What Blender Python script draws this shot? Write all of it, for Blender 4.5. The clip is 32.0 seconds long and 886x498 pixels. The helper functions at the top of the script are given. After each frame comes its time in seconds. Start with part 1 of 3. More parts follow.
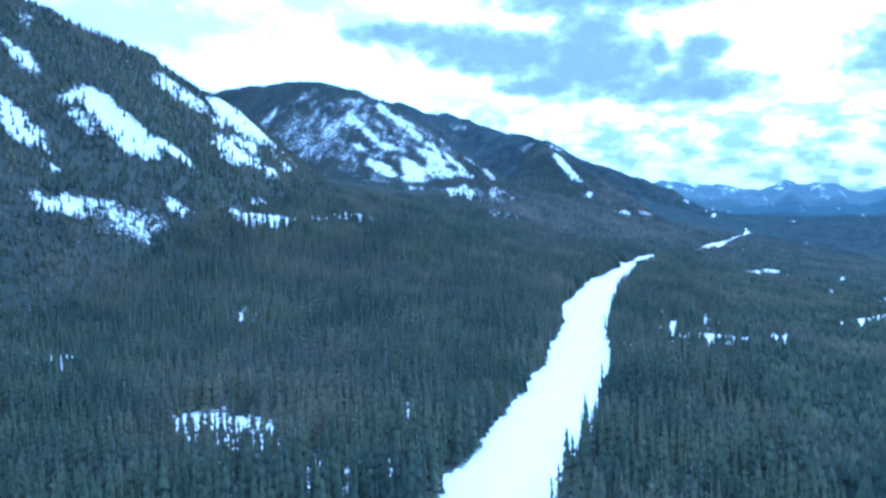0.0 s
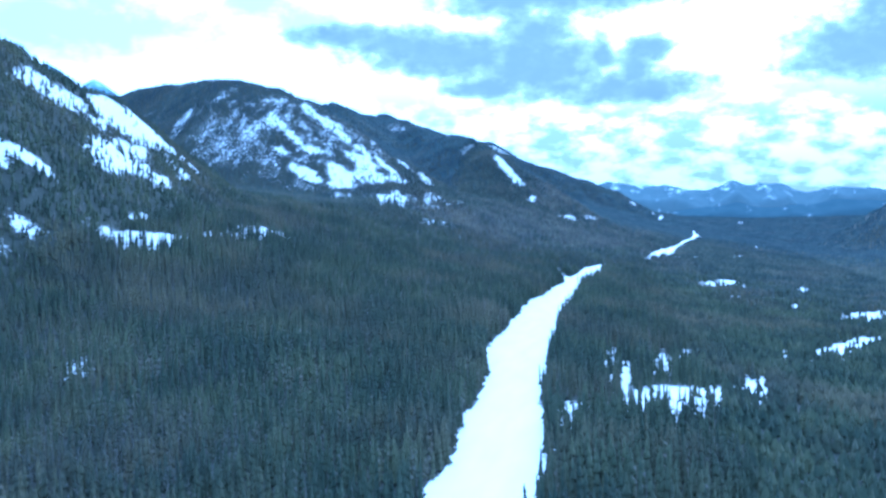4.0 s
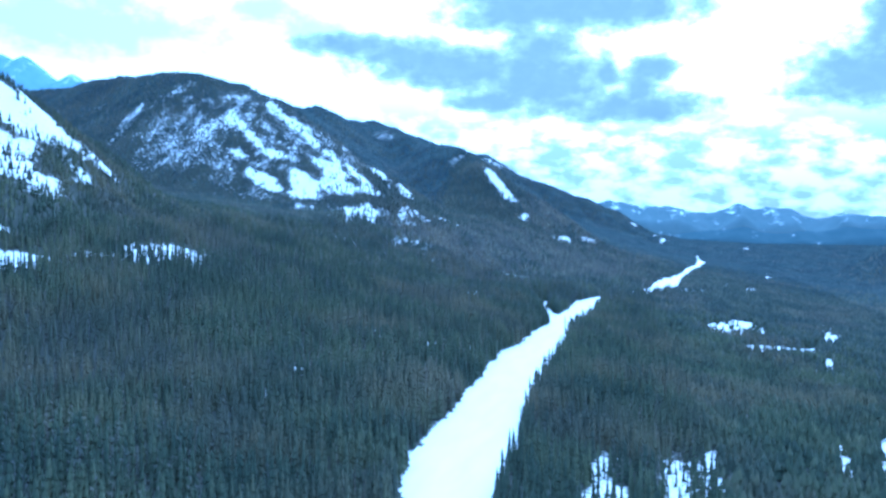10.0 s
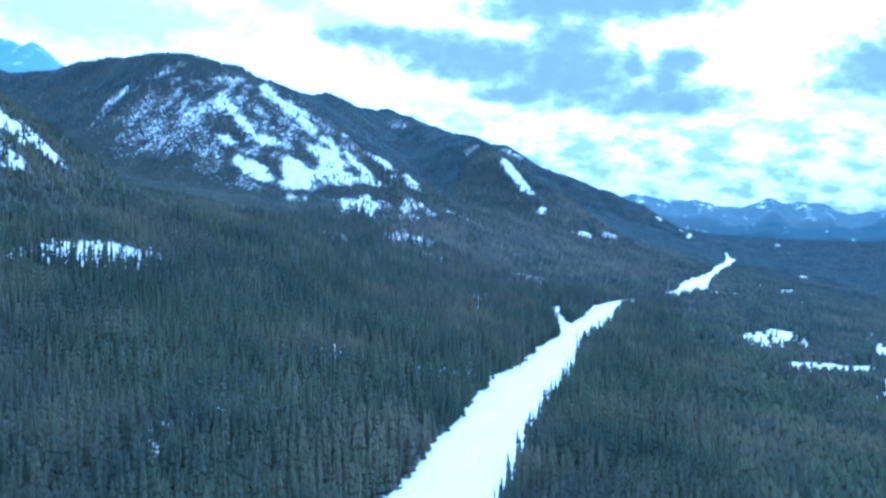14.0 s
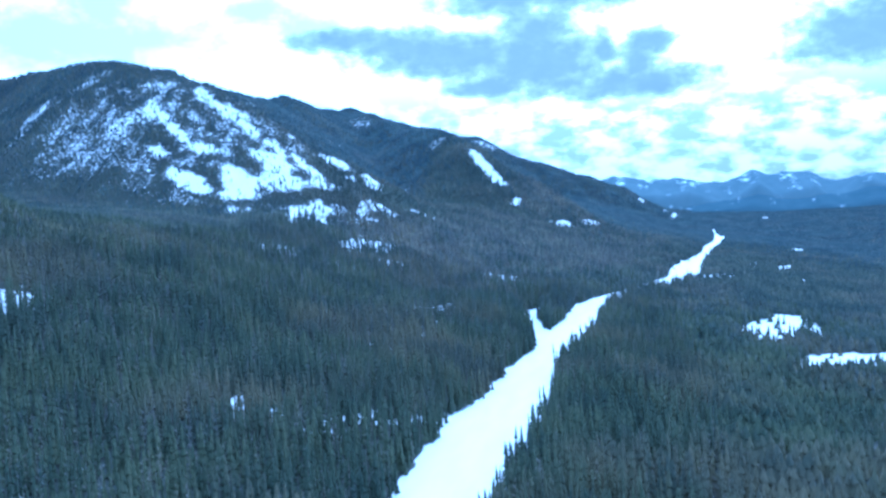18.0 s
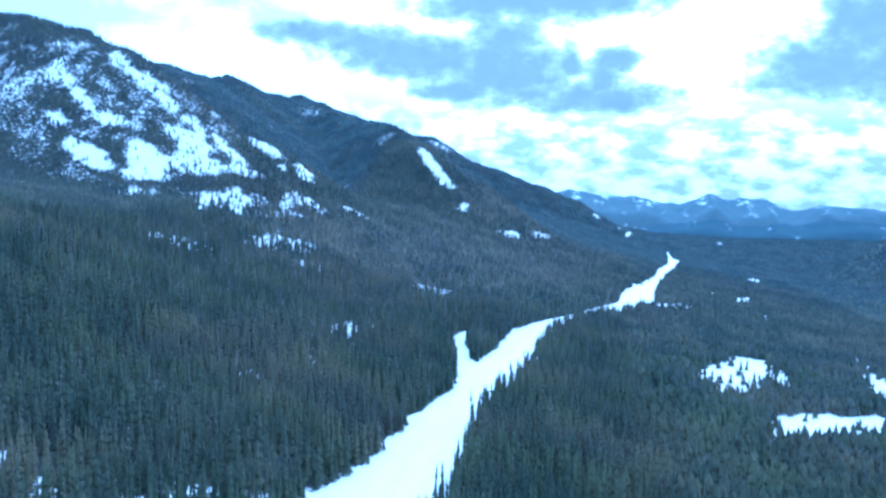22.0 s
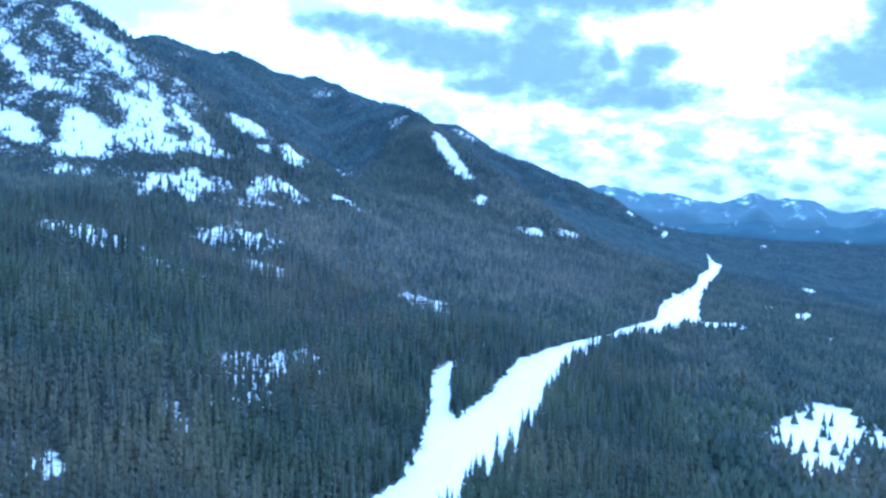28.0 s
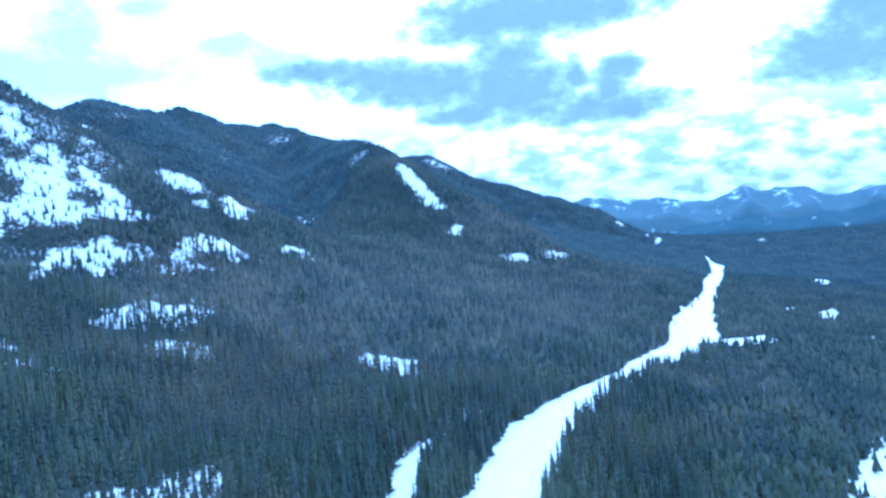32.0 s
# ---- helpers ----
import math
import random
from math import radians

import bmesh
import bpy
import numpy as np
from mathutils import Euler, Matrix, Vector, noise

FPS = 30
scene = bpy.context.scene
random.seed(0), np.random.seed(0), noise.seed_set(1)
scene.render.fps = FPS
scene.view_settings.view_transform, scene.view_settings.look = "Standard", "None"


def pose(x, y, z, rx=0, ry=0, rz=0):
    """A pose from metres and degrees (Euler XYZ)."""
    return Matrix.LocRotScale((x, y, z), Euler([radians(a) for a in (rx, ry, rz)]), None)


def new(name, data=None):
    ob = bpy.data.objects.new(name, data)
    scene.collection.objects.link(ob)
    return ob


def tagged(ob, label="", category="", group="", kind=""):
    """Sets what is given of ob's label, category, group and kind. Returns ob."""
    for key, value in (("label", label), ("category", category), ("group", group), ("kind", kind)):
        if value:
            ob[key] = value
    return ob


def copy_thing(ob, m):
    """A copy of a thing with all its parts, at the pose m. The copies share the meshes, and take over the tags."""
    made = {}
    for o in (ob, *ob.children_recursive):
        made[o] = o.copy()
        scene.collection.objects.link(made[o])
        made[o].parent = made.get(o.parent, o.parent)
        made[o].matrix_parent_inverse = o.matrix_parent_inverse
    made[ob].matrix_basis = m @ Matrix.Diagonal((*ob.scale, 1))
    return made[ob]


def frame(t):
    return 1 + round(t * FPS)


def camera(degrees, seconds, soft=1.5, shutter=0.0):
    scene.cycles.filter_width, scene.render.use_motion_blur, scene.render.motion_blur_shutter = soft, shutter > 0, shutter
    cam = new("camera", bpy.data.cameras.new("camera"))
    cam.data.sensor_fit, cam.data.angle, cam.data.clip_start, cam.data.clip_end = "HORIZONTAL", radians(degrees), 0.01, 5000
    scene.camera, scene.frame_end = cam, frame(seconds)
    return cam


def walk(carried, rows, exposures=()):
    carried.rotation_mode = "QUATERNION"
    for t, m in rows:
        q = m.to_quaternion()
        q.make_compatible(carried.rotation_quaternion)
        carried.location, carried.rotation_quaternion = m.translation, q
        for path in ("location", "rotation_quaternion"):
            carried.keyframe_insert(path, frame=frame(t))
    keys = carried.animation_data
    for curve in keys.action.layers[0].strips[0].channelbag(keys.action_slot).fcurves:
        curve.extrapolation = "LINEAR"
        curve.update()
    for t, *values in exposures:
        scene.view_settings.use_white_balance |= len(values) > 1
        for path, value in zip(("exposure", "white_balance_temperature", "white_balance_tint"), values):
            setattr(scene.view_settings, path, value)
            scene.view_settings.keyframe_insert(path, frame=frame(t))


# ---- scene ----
# ------------------------------------------------------------------ camera
# seconds, eye x, y, z, heading from north (clockwise), pitch, lean to the left
ROWS = [
    (0.0, -0.00, 0.00, 75.67, -13.80, -2.09, -0.91),
    (0.5, -0.54, 18.25, 77.22, -13.48, -2.25, -1.58),
    (1.0, -1.04, 36.39, 78.71, -12.40, -1.32, -2.22),
    (1.5, -1.49, 54.43, 80.14, -11.27, -1.90, -0.00),
    (2.0, -1.90, 72.37, 81.50, -10.81, -2.78, -0.33),
    (2.5, -2.27, 90.21, 82.80, -10.68, -2.45, -2.49),
    (4.5, -3.36, 160.67, 87.45, -10.12, -1.62, -0.72),
    (5.0, -3.54, 178.07, 88.47, -8.73, -0.98, -0.75),
    (5.5, -3.69, 195.40, 89.44, -7.80, -0.77, -1.86),
    (6.0, -3.81, 212.65, 90.36, -7.58, -1.01, -2.05),
    (6.5, -3.90, 229.83, 91.24, -8.23, -1.23, -0.28),
    (7.0, -3.96, 246.95, 92.06, -8.38, -0.46, 0.82),
    (7.5, -3.99, 264.00, 92.84, -9.25, -0.63, 1.26),
    (8.0, -3.99, 280.98, 93.58, -10.00, -1.18, 2.93),
    (8.5, -3.97, 297.91, 94.27, -10.00, -2.02, 4.31),
    (9.0, -3.93, 314.79, 94.92, -10.32, -1.78, 1.86),
    (9.5, -3.87, 331.61, 95.53, -10.66, -0.91, 0.38),
    (10.0, -3.78, 348.39, 96.10, -10.60, -1.33, 0.54),
    (10.5, -3.68, 365.12, 96.63, -10.39, -1.57, 0.69),
    (11.0, -3.55, 381.81, 97.12, -10.26, -1.44, 1.81),
    (11.5, -3.41, 398.46, 97.58, -10.15, -1.60, 2.03),
    (12.0, -3.26, 415.07, 98.01, -10.23, -1.38, 1.58),
    (12.5, -3.09, 431.65, 98.40, -10.35, -1.71, 3.25),
    (13.0, -2.91, 448.21, 98.77, -10.75, -1.62, 2.36),
    (13.5, -2.71, 464.73, 99.10, -11.67, -1.54, 1.24),
    (15.5, -1.85, 530.66, 100.17, -12.56, -3.03, 0.89),
    (16.0, -1.62, 547.11, 100.37, -11.86, -2.85, 0.63),
    (16.5, -1.39, 563.55, 100.56, -11.54, -2.75, -1.45),
    (17.0, -1.16, 579.99, 100.72, -11.43, -1.86, -3.58),
    (17.5, -0.92, 596.43, 100.87, -11.39, -1.67, -3.66),
    (18.0, -0.69, 612.87, 101.00, -11.21, -1.99, -3.59),
    (18.5, -0.45, 629.32, 101.11, -10.15, -2.31, -2.59),
    (19.0, -0.23, 645.79, 101.21, -9.15, -2.80, -1.48),
    (19.5, -0.00, 662.26, 101.30, -8.59, -3.02, -1.55),
    (20.0, 0.21, 678.75, 101.37, -8.35, -3.03, -0.18),
    (20.5, 0.42, 695.26, 101.44, -8.28, -2.68, 0.74),
    (21.0, 0.62, 711.80, 101.49, -8.42, -2.91, 1.43),
    (21.5, 0.81, 728.36, 101.54, -8.22, -2.14, 1.08),
    (22.0, 0.99, 744.95, 101.58, -8.39, -1.94, 0.87),
    (22.5, 1.16, 761.57, 101.62, -8.82, -2.41, 1.45),
    (23.0, 1.31, 778.23, 101.66, -9.01, -2.42, 2.14),
    (23.5, 1.44, 794.93, 101.69, -9.07, -2.71, 2.28),
    (24.0, 1.56, 811.67, 101.72, -9.11, -3.30, 2.16),
    (24.5, 1.66, 828.46, 101.75, -9.09, -3.57, 2.89),
    (25.0, 1.74, 845.30, 101.79, -9.39, -3.97, 2.65),
    (25.5, 1.80, 862.19, 101.83, -10.26, -4.52, 1.74),
    (27.5, 1.79, 930.34, 102.05, -10.11, -2.37, 2.73),
    (28.0, 1.72, 947.54, 102.13, -10.30, -2.38, 2.24),
    (28.5, 1.62, 964.81, 102.22, -10.68, -2.17, -0.22),
    (29.0, 1.49, 982.16, 102.32, -11.49, -2.07, -0.85),
    (29.5, 1.33, 999.58, 102.44, -11.79, -1.99, -0.95),
    (30.0, 1.14, 1017.09, 102.57, -11.13, -2.24, 0.05),
    (30.5, 0.91, 1034.68, 102.72, -10.00, -1.35, -0.86),
    (31.0, 0.64, 1052.36, 102.90, -9.55, -1.41, -1.21),
    (31.5, 0.34, 1070.13, 103.09, -9.65, -0.73, -2.43),
    (32.0, 0.00, 1088.00, 103.30, -9.78, -0.39, -5.14),
]
cam = camera(50.0, 32.0, soft=2.8)


def flown(x, y, z, yaw, pitch, lean):
    return Matrix.Translation((x, y, z)) @ Euler((radians(90 + pitch), 0, radians(-yaw))).to_matrix().to_4x4() @ pose(0, 0, 0, 0, 0, lean)


# the camera's own drift in exposure and white balance: seconds, stops, kelvin, tint
LIGHTING = [(0.0, -0.32, 3800, 4), (1.0, -0.30, 3800, 1), (2.5, -0.32, 3800, 2), (4.5, -0.30, 3800, 4), (6.0, -0.26, 3980, 7), (7.2, -0.28, 4000, 7), (8.2, -0.30, 3980, 6), (9.0, -0.32, 3800, 1),
            (16.0, -0.34, 3800, 1), (19.0, -0.32, 3800, 4), (22.0, -0.34, 3800, 2), (25.0, -0.38, 3800, 0), (27.5, -0.32, 3800, 3), (29.0, -0.30, 3930, 3), (30.0, -0.30, 4000, 4), (31.0, -0.32, 3800, 3), (32.0, -0.32, 3800, 3)]
walk(cam, [(r[0], flown(*r[1:])) for r in ROWS], exposures=LIGHTING)

# ------------------------------------------------------------------ world and sun
SUN_AZ, SUN_EL = 14.0, 32.0          # degrees: from north clockwise, above the horizon


def node(tree, kind, x=0, y=0, **values):
    n = tree.nodes.new(kind)
    n.location = (x, y)
    for k, v in values.items():
        n.inputs[k].default_value = v
    return n


def math_node(tree, op, a, b=None, c=None, clamp=False):
    n = tree.nodes.new("ShaderNodeMath")
    n.operation, n.use_clamp = op, clamp
    for i, v in enumerate((a, b, c)):
        if v is None:
            continue
        if isinstance(v, (int, float)):
            n.inputs[i].default_value = v
        else:
            tree.links.new(v, n.inputs[i])
    return n.outputs[0]


def mix_colour(tree, fac, a, b, blend="MIX"):
    n = tree.nodes.new("ShaderNodeMix")
    n.data_type, n.blend_type = "RGBA", blend
    for sock, v in ((n.inputs[0], fac), (n.inputs[6], a), (n.inputs[7], b)):
        if isinstance(v, (int, float)):
            sock.default_value = v
        elif isinstance(v, tuple):
            sock.default_value = (*v, 1.0) if len(v) == 3 else v
        else:
            tree.links.new(v, sock)
    return n.outputs[2]


def ramp(tree, fac, lo, hi):
    n = tree.nodes.new("ShaderNodeMapRange")
    n.interpolation_type = "SMOOTHSTEP"
    n.inputs[1].default_value, n.inputs[2].default_value = lo, hi
    tree.links.new(fac, n.inputs[0])
    return n.outputs[0]


# cloud banks: azimuth, elevation, half width, half height in degrees
DARK_CLOUDS = [(-4.9, 10.3, 2.2, 1.6), (-9.2, 9.4, 5.9, 1.4), (-4.9, 8.4, 4.5, 1.9), (-8.1, 7.4, 2.2, 0.6), (0.6, 7.0, 4, 1.0), (0.9, 8.1, 1.0, 1.2), (1.7, 9.3, 1.3, 0.8), (-1.0, 9.0, 0.6, 0.9), (-16.2, 10.6, 3, 0.7), (-13.2, 10.1, 3, 0.8), (13.7, 8.3, 4.3, 2), (15.3, 10.9, 2.3, 2.1), (18.7, 8.7, 4.5, 2.6),
               (-3.4, 12.9, 6.8, 1.6), (-6.8, 12.7, 3, 1.5), (0.5, 12.6, 2.9, 1)]
BLUE_GAPS = [(-30.6, 11.0, 5.2, 1.2), (-33.8, 11.2, 3.5, 1.2), (-18.2, 11.3, 1.7, 1.0), (-29.9, 13.1, 1.7, 2.1), (-21.5, 12.5, 1.6, 0.6), (-26.1, 14.7, 1.6, 0.8), (20.0, 13.5, 4.0, 2.0)]


def make_world():
    world = bpy.data.worlds.new("sky")
    scene.world = world
    world.use_nodes = True
    t = world.node_tree
    t.nodes.clear()
    link = t.links.new
    out = node(t, "ShaderNodeOutputWorld", 900)
    bg = node(t, "ShaderNodeBackground", 700, Strength=1.0)
    link(bg.outputs[0], out.inputs[0])
    sky = node(t, "ShaderNodeTexSky", -600, 300)
    sky.sky_type, sky.sun_disc = "NISHITA", False
    sky.sun_elevation, sky.sun_rotation = radians(SUN_EL), radians(SUN_AZ)
    sky.altitude, sky.air_density, sky.dust_density = 900, 1.0, 1.0
    blue = mix_colour(t, 1.0, sky.outputs[0], (0.15, 0.16, 0.17), "MULTIPLY")
    co = node(t, "ShaderNodeTexCoord", -1600)
    sep = node(t, "ShaderNodeSeparateXYZ", -1400)
    link(co.outputs["Generated"], sep.inputs[0])
    az = math_node(t, "MULTIPLY", math_node(t, "ARCTAN2", sep.outputs[0], sep.outputs[1]), 57.29578)
    el = math_node(t, "MULTIPLY", math_node(t, "ARCSINE", sep.outputs[2]), 57.29578)
    ang = node(t, "ShaderNodeCombineXYZ", -1000)
    link(az, ang.inputs[0])
    link(math_node(t, "MULTIPLY", el, 1.5), ang.inputs[1])
    # billowing detail
    big = node(t, "ShaderNodeTexNoise", -800, -300, Scale=0.16, Detail=6.0, Roughness=0.55)
    link(ang.outputs[0], big.inputs["Vector"])
    fine = node(t, "ShaderNodeTexNoise", -800, -600, Scale=0.75, Detail=9.0, Roughness=0.6)
    link(ang.outputs[0], fine.inputs["Vector"])
    lumps = math_node(t, "SUBTRACT", big.outputs[0], 0.5)
    frays = math_node(t, "SUBTRACT", fine.outputs[0], 0.5)

    def banks(rows, coarse, fray, under):
        wob = math_node(t, "ADD", math_node(t, "MULTIPLY", lumps, coarse), math_node(t, "MULTIPLY", frays, fray))
        best = None
        for a, e, w, h in rows:
            dx = math_node(t, "DIVIDE", math_node(t, "SUBTRACT", az, a), w)
            dy = math_node(t, "DIVIDE", math_node(t, "SUBTRACT", el, e), h)
            dy = math_node(t, "MAXIMUM", dy, math_node(t, "MULTIPLY", dy, -under))
            r = math_node(t, "SQRT", math_node(t, "ADD", math_node(t, "MULTIPLY", dx, dx), math_node(t, "MULTIPLY", dy, dy)))
            best = r if best is None else math_node(t, "SMOOTH_MIN", best, r, 0.6)
        return math_node(t, "SUBTRACT", 1.4, math_node(t, "ADD", best, wob))

    depth = banks(DARK_CLOUDS, 1.1, 1.6, 1.25)
    dark, core = ramp(t, depth, 0.0, 0.55), ramp(t, depth, 0.2, 1.0)
    gap = ramp(t, banks(BLUE_GAPS, 2.4, 2.2, 1.0), -0.2, 0.9)
    # low streaked cloud towards the horizon
    low_v = node(t, "ShaderNodeCombineXYZ", -1000, -900)
    link(math_node(t, "MULTIPLY", az, 0.9), low_v.inputs[0])
    link(math_node(t, "MULTIPLY", el, 1.8), low_v.inputs[1])
    low_n = node(t, "ShaderNodeTexNoise", -800, -900, Scale=0.46, Detail=7.0, Roughness=0.55)
    link(low_v.outputs[0], low_n.inputs["Vector"])
    low = math_node(t, "MULTIPLY", ramp(t, math_node(t, "ADD", low_n.outputs[0], math_node(t, "MULTIPLY", lumps, 0.5)), 0.40, 0.60), ramp(t, el, 8.5, 4.8))
    # white cloud, brightest towards the sun
    sun_dir = Vector((math.sin(radians(SUN_AZ)) * math.cos(radians(SUN_EL)), math.cos(radians(SUN_AZ)) * math.cos(radians(SUN_EL)), math.sin(radians(SUN_EL))))
    dot = node(t, "ShaderNodeVectorMath", -800, -1200)
    dot.operation = "DOT_PRODUCT"
    link(co.outputs["Generated"], dot.inputs[0])
    dot.inputs[1].default_value = sun_dir
    near_sun = ramp(t, dot.outputs["Value"], 0.2, 1.0)
    white = mix_colour(t, near_sun, (1.9, 2.1, 2.5), (2.9, 3.0, 3.3))
    grey = mix_colour(t, math_node(t, "ADD", math_node(t, "MULTIPLY", core, 0.95), math_node(t, "MULTIPLY", frays, -0.6), clamp=True), (1.00, 1.08, 1.15), (0.53, 0.61, 0.71))
    c = mix_colour(t, math_node(t, "MULTIPLY", gap, 0.5), white, blue)
    veil = math_node(t, "MULTIPLY", ramp(t, el, 5.5, 1.5), 0.5)
    c = mix_colour(t, veil, c, (0.80, 0.90, 1.00))
    c = mix_colour(t, math_node(t, "MULTIPLY", low, 0.8), c, (0.53, 0.62, 0.71))
    c = mix_colour(t, math_node(t, "MULTIPLY", dark, 0.95), c, grey)
    # thin bright haze on the horizon, dull below it
    below = ramp(t, el, 0.0, -2.0)
    c = mix_colour(t, below, c, (0.24, 0.34, 0.44))
    link(c, bg.inputs[0])


make_world()
sun = new("sun", bpy.data.lights.new("sun", "SUN"))
sun.data.energy, sun.data.angle, sun.data.color = 1.3, radians(14), (1.0, 0.88, 0.74)
sun.matrix_world = pose(0, 0, 600) @ Euler((radians(90 - SUN_EL), 0, radians(180 - SUN_AZ))).to_matrix().to_4x4()

# ------------------------------------------------------------------ terrain in numbers
rng = np.random.default_rng(7)
LATTICE = rng.random((256, 256))


def value_noise(x, y):
    xi, yi = np.floor(x).astype(int), np.floor(y).astype(int)
    fx, fy = x - xi, y - yi
    fx, fy = fx * fx * (3 - 2 * fx), fy * fy * (3 - 2 * fy)
    a, b = LATTICE[xi & 255, yi & 255], LATTICE[(xi + 1) & 255, yi & 255]
    c, d = LATTICE[xi & 255, (yi + 1) & 255], LATTICE[(xi + 1) & 255, (yi + 1) & 255]
    return (a * (1 - fx) + b * fx) * (1 - fy) + (c * (1 - fx) + d * fx) * fy


def fbm(x, y, scale, octaves=4):
    """Noise from -1 to 1 with features of about scale metres."""
    s, amp, total = 0.0, 1.0, 0.0
    for k in range(octaves):
        f = 2.0 ** k / scale
        s = s + amp * (2 * value_noise(x * f + 17.3 * k, y * f - 9.1 * k) - 1)
        total += amp
        amp *= 0.5
    return s / total


def step(v, lo, hi):
    u = np.clip((v - lo) / (hi - lo), 0, 1)
    return u * u * (3 - 2 * u)


# the frozen river by its banks: y, x
WEST_BANK = np.array([(-300, -62), (408, -62), (534, -66), (642, -73), (744, -88), (830, -88), (915, -91), (985, -90), (1040, -94), (1090, -90), (1140, -83), (1220, -82), (1290, -73), (1330, -74), (1385, -78), (1405, -69), (1450, -65), (1545, -62), (1612, -58), (1690, -36),
                      (1740, -14), (1766, -3), (1825, 14), (1860, 24), (1905, 41), (1930, 46), (2085, 58), (2134, 63), (2225, 84), (2311, 100), (2390, 112), (2453, 126), (2713, 151), (3000, 195), (3237, 217), (3300, 222), (3540, 240), (3700, 252), (5200, 276)])
EAST_BANK = np.array([(-300, -30), (400, -31), (483, -33), (590, -43), (700, -47), (850, -51), (955, -52), (1095, -47), (1190, -50), (1235, -50), (1280, -46), (1331, -43), (1390, -37), (1459, -33), (1500, -30), (1563, -27), (1618, -19), (1700, -3), (1726, 10), (1784, 20),
                      (1812, 42), (1830, 54), (1900, 83), (1939, 88), (2200, 114), (2266, 118), (2446, 145), (2509, 152), (2731, 187), (3052, 226), (3152, 240), (3300, 236), (3540, 244), (3700, 240), (5200, 264)])


def river_x(y):
    return 0.5 * (np.interp(y, WEST_BANK[:, 0], WEST_BANK[:, 1]) + np.interp(y, EAST_BANK[:, 0], EAST_BANK[:, 1]))


def river_half(y):
    return 0.5 * (np.interp(y, EAST_BANK[:, 0], EAST_BANK[:, 1]) - np.interp(y, WEST_BANK[:, 0], WEST_BANK[:, 1]))


def on_river(x, y):
    """1 on the open white river and its side arms, 0 in the woods."""
    edge = 3.0 * fbm(x, y, 22, 3) + 2.2 * fbm(x + 50, y, 9, 2)
    m = np.abs(x - river_x(y)) - river_half(y) + edge
    # side arm on the west bank, the brook and the spur on the east bank
    along = (1365, 1400, 1420, 1445, 1470, 1500, 1535, 1565, 1590, 1612)
    ax = np.interp(y, along, (-74, -77, -84, -87, -92, -97, -101, -98, -91, -84))
    arm = np.where((y > 1365) & (y < 1614), np.abs(x - ax) - np.interp(y, along, (5, 7, 5, 4.5, 4.5, 5, 6, 6, 5, 4)), 40.0)
    brook = np.where((y > 2180) & (y < 2380), np.abs(x - np.interp(y, (2180, 2240, 2380), (90, 80, 55))) - 4.5, 40.0)
    rill = np.where((y > 2090) & (y < 2270), np.abs(x - np.interp(y, (2090, 2160, 2270), (104, 120, 116))) - 1.6, 40.0)
    arm = np.minimum(np.minimum(arm, brook), rill)
    spur = np.maximum(np.abs(y - 1893 - 0.35 * (x - 85)) - 24, np.abs(x - 92) - 36)
    return np.minimum(np.minimum(m, arm + 0.5 * edge), spur + edge)


def ridge(x, y, line, fall, round_=25.0, back=None):
    """Height of a crest line that falls away on both sides."""
    best = np.full(np.shape(x), -1e4)
    for (x0, y0, z0), (x1, y1, z1) in zip(line, line[1:]):
        dx, dy = x1 - x0, y1 - y0
        u = np.clip(((x - x0) * dx + (y - y0) * dy) / (dx * dx + dy * dy), 0, 1)
        dist = np.hypot(x - x0 - u * dx, y - y0 - u * dy)
        steep = fall if back is None else np.where(y > y0 + u * dy, back, fall)
        best = np.maximum(best, z0 + u * (z1 - z0) - steep * (np.sqrt(dist * dist + round_ * round_) - round_))
    return best


NEAR_MOUNTAIN = [(-1400, 300, 520), (-900, 480, 390), (-720, 660, 335), (-640, 850, 298), (-605, 1010, 266), (-592, 1130, 238), (-577, 1300, 186), (-573, 1365, 150), (-560, 1430, 100)]
BIG_MOUNTAIN = [(-1500, 2200, 360), (-1068, 2084, 369), (-964, 2032, 370), (-765, 1932, 363), (-701, 1928, 356), (-658, 1926, 344), (-616, 1924, 319), (-574, 1922, 292), (-528, 1919, 262), (-402, 1912, 150), (-330, 1905, 105)]
BIG_SHOULDER = [(-765, 1960, 345), (-700, 2030, 326), (-645, 2068, 312), (-612, 2122, 284), (-565, 2140, 252), (-476, 2118, 205), (-413, 2145, 161), (-376, 2215, 132), (-330, 2260, 95)]
BACK_RIDGE = [(-1300, 2600, 350), (-985, 2740, 405), (-938, 2754, 440), (-915, 2860, 424), (-905, 2950, 426), (-894, 3033, 441), (-868, 3200, 422), (-828, 3436, 438), (-700, 3750, 400), (-600, 3900, 362), (-540, 4010, 372), (-443, 3995, 318), (-295, 3975, 267), (-167, 3955, 216), (-55, 3940, 166), (39, 3931, 117), (130, 3900, 50)]
SPUR_RIDGE = [(-828, 3436, 434), (-705, 3233, 394), (-549, 2975, 325), (-442, 2799, 296), (-343, 2635, 245), (-226, 2547, 125), (-150, 2520, 80)]
FAR_RANGE = [(-400, 4700, 205), (-40, 4640, 200), (75, 4650, 203), (235, 4630, 180), (370, 4640, 178), (480, 4640, 197), (610, 4640, 199), (765, 4650, 158), (920, 4600, 162), (1020, 4560, 141), (1170, 4540, 150), (1500, 4450, 170)]
EAST_HILL = [(1800, 2850, 520), (1150, 3180, 270), (958, 3264, 156), (853, 3296, 92), (756, 3320, 25), (690, 3330, -35)]
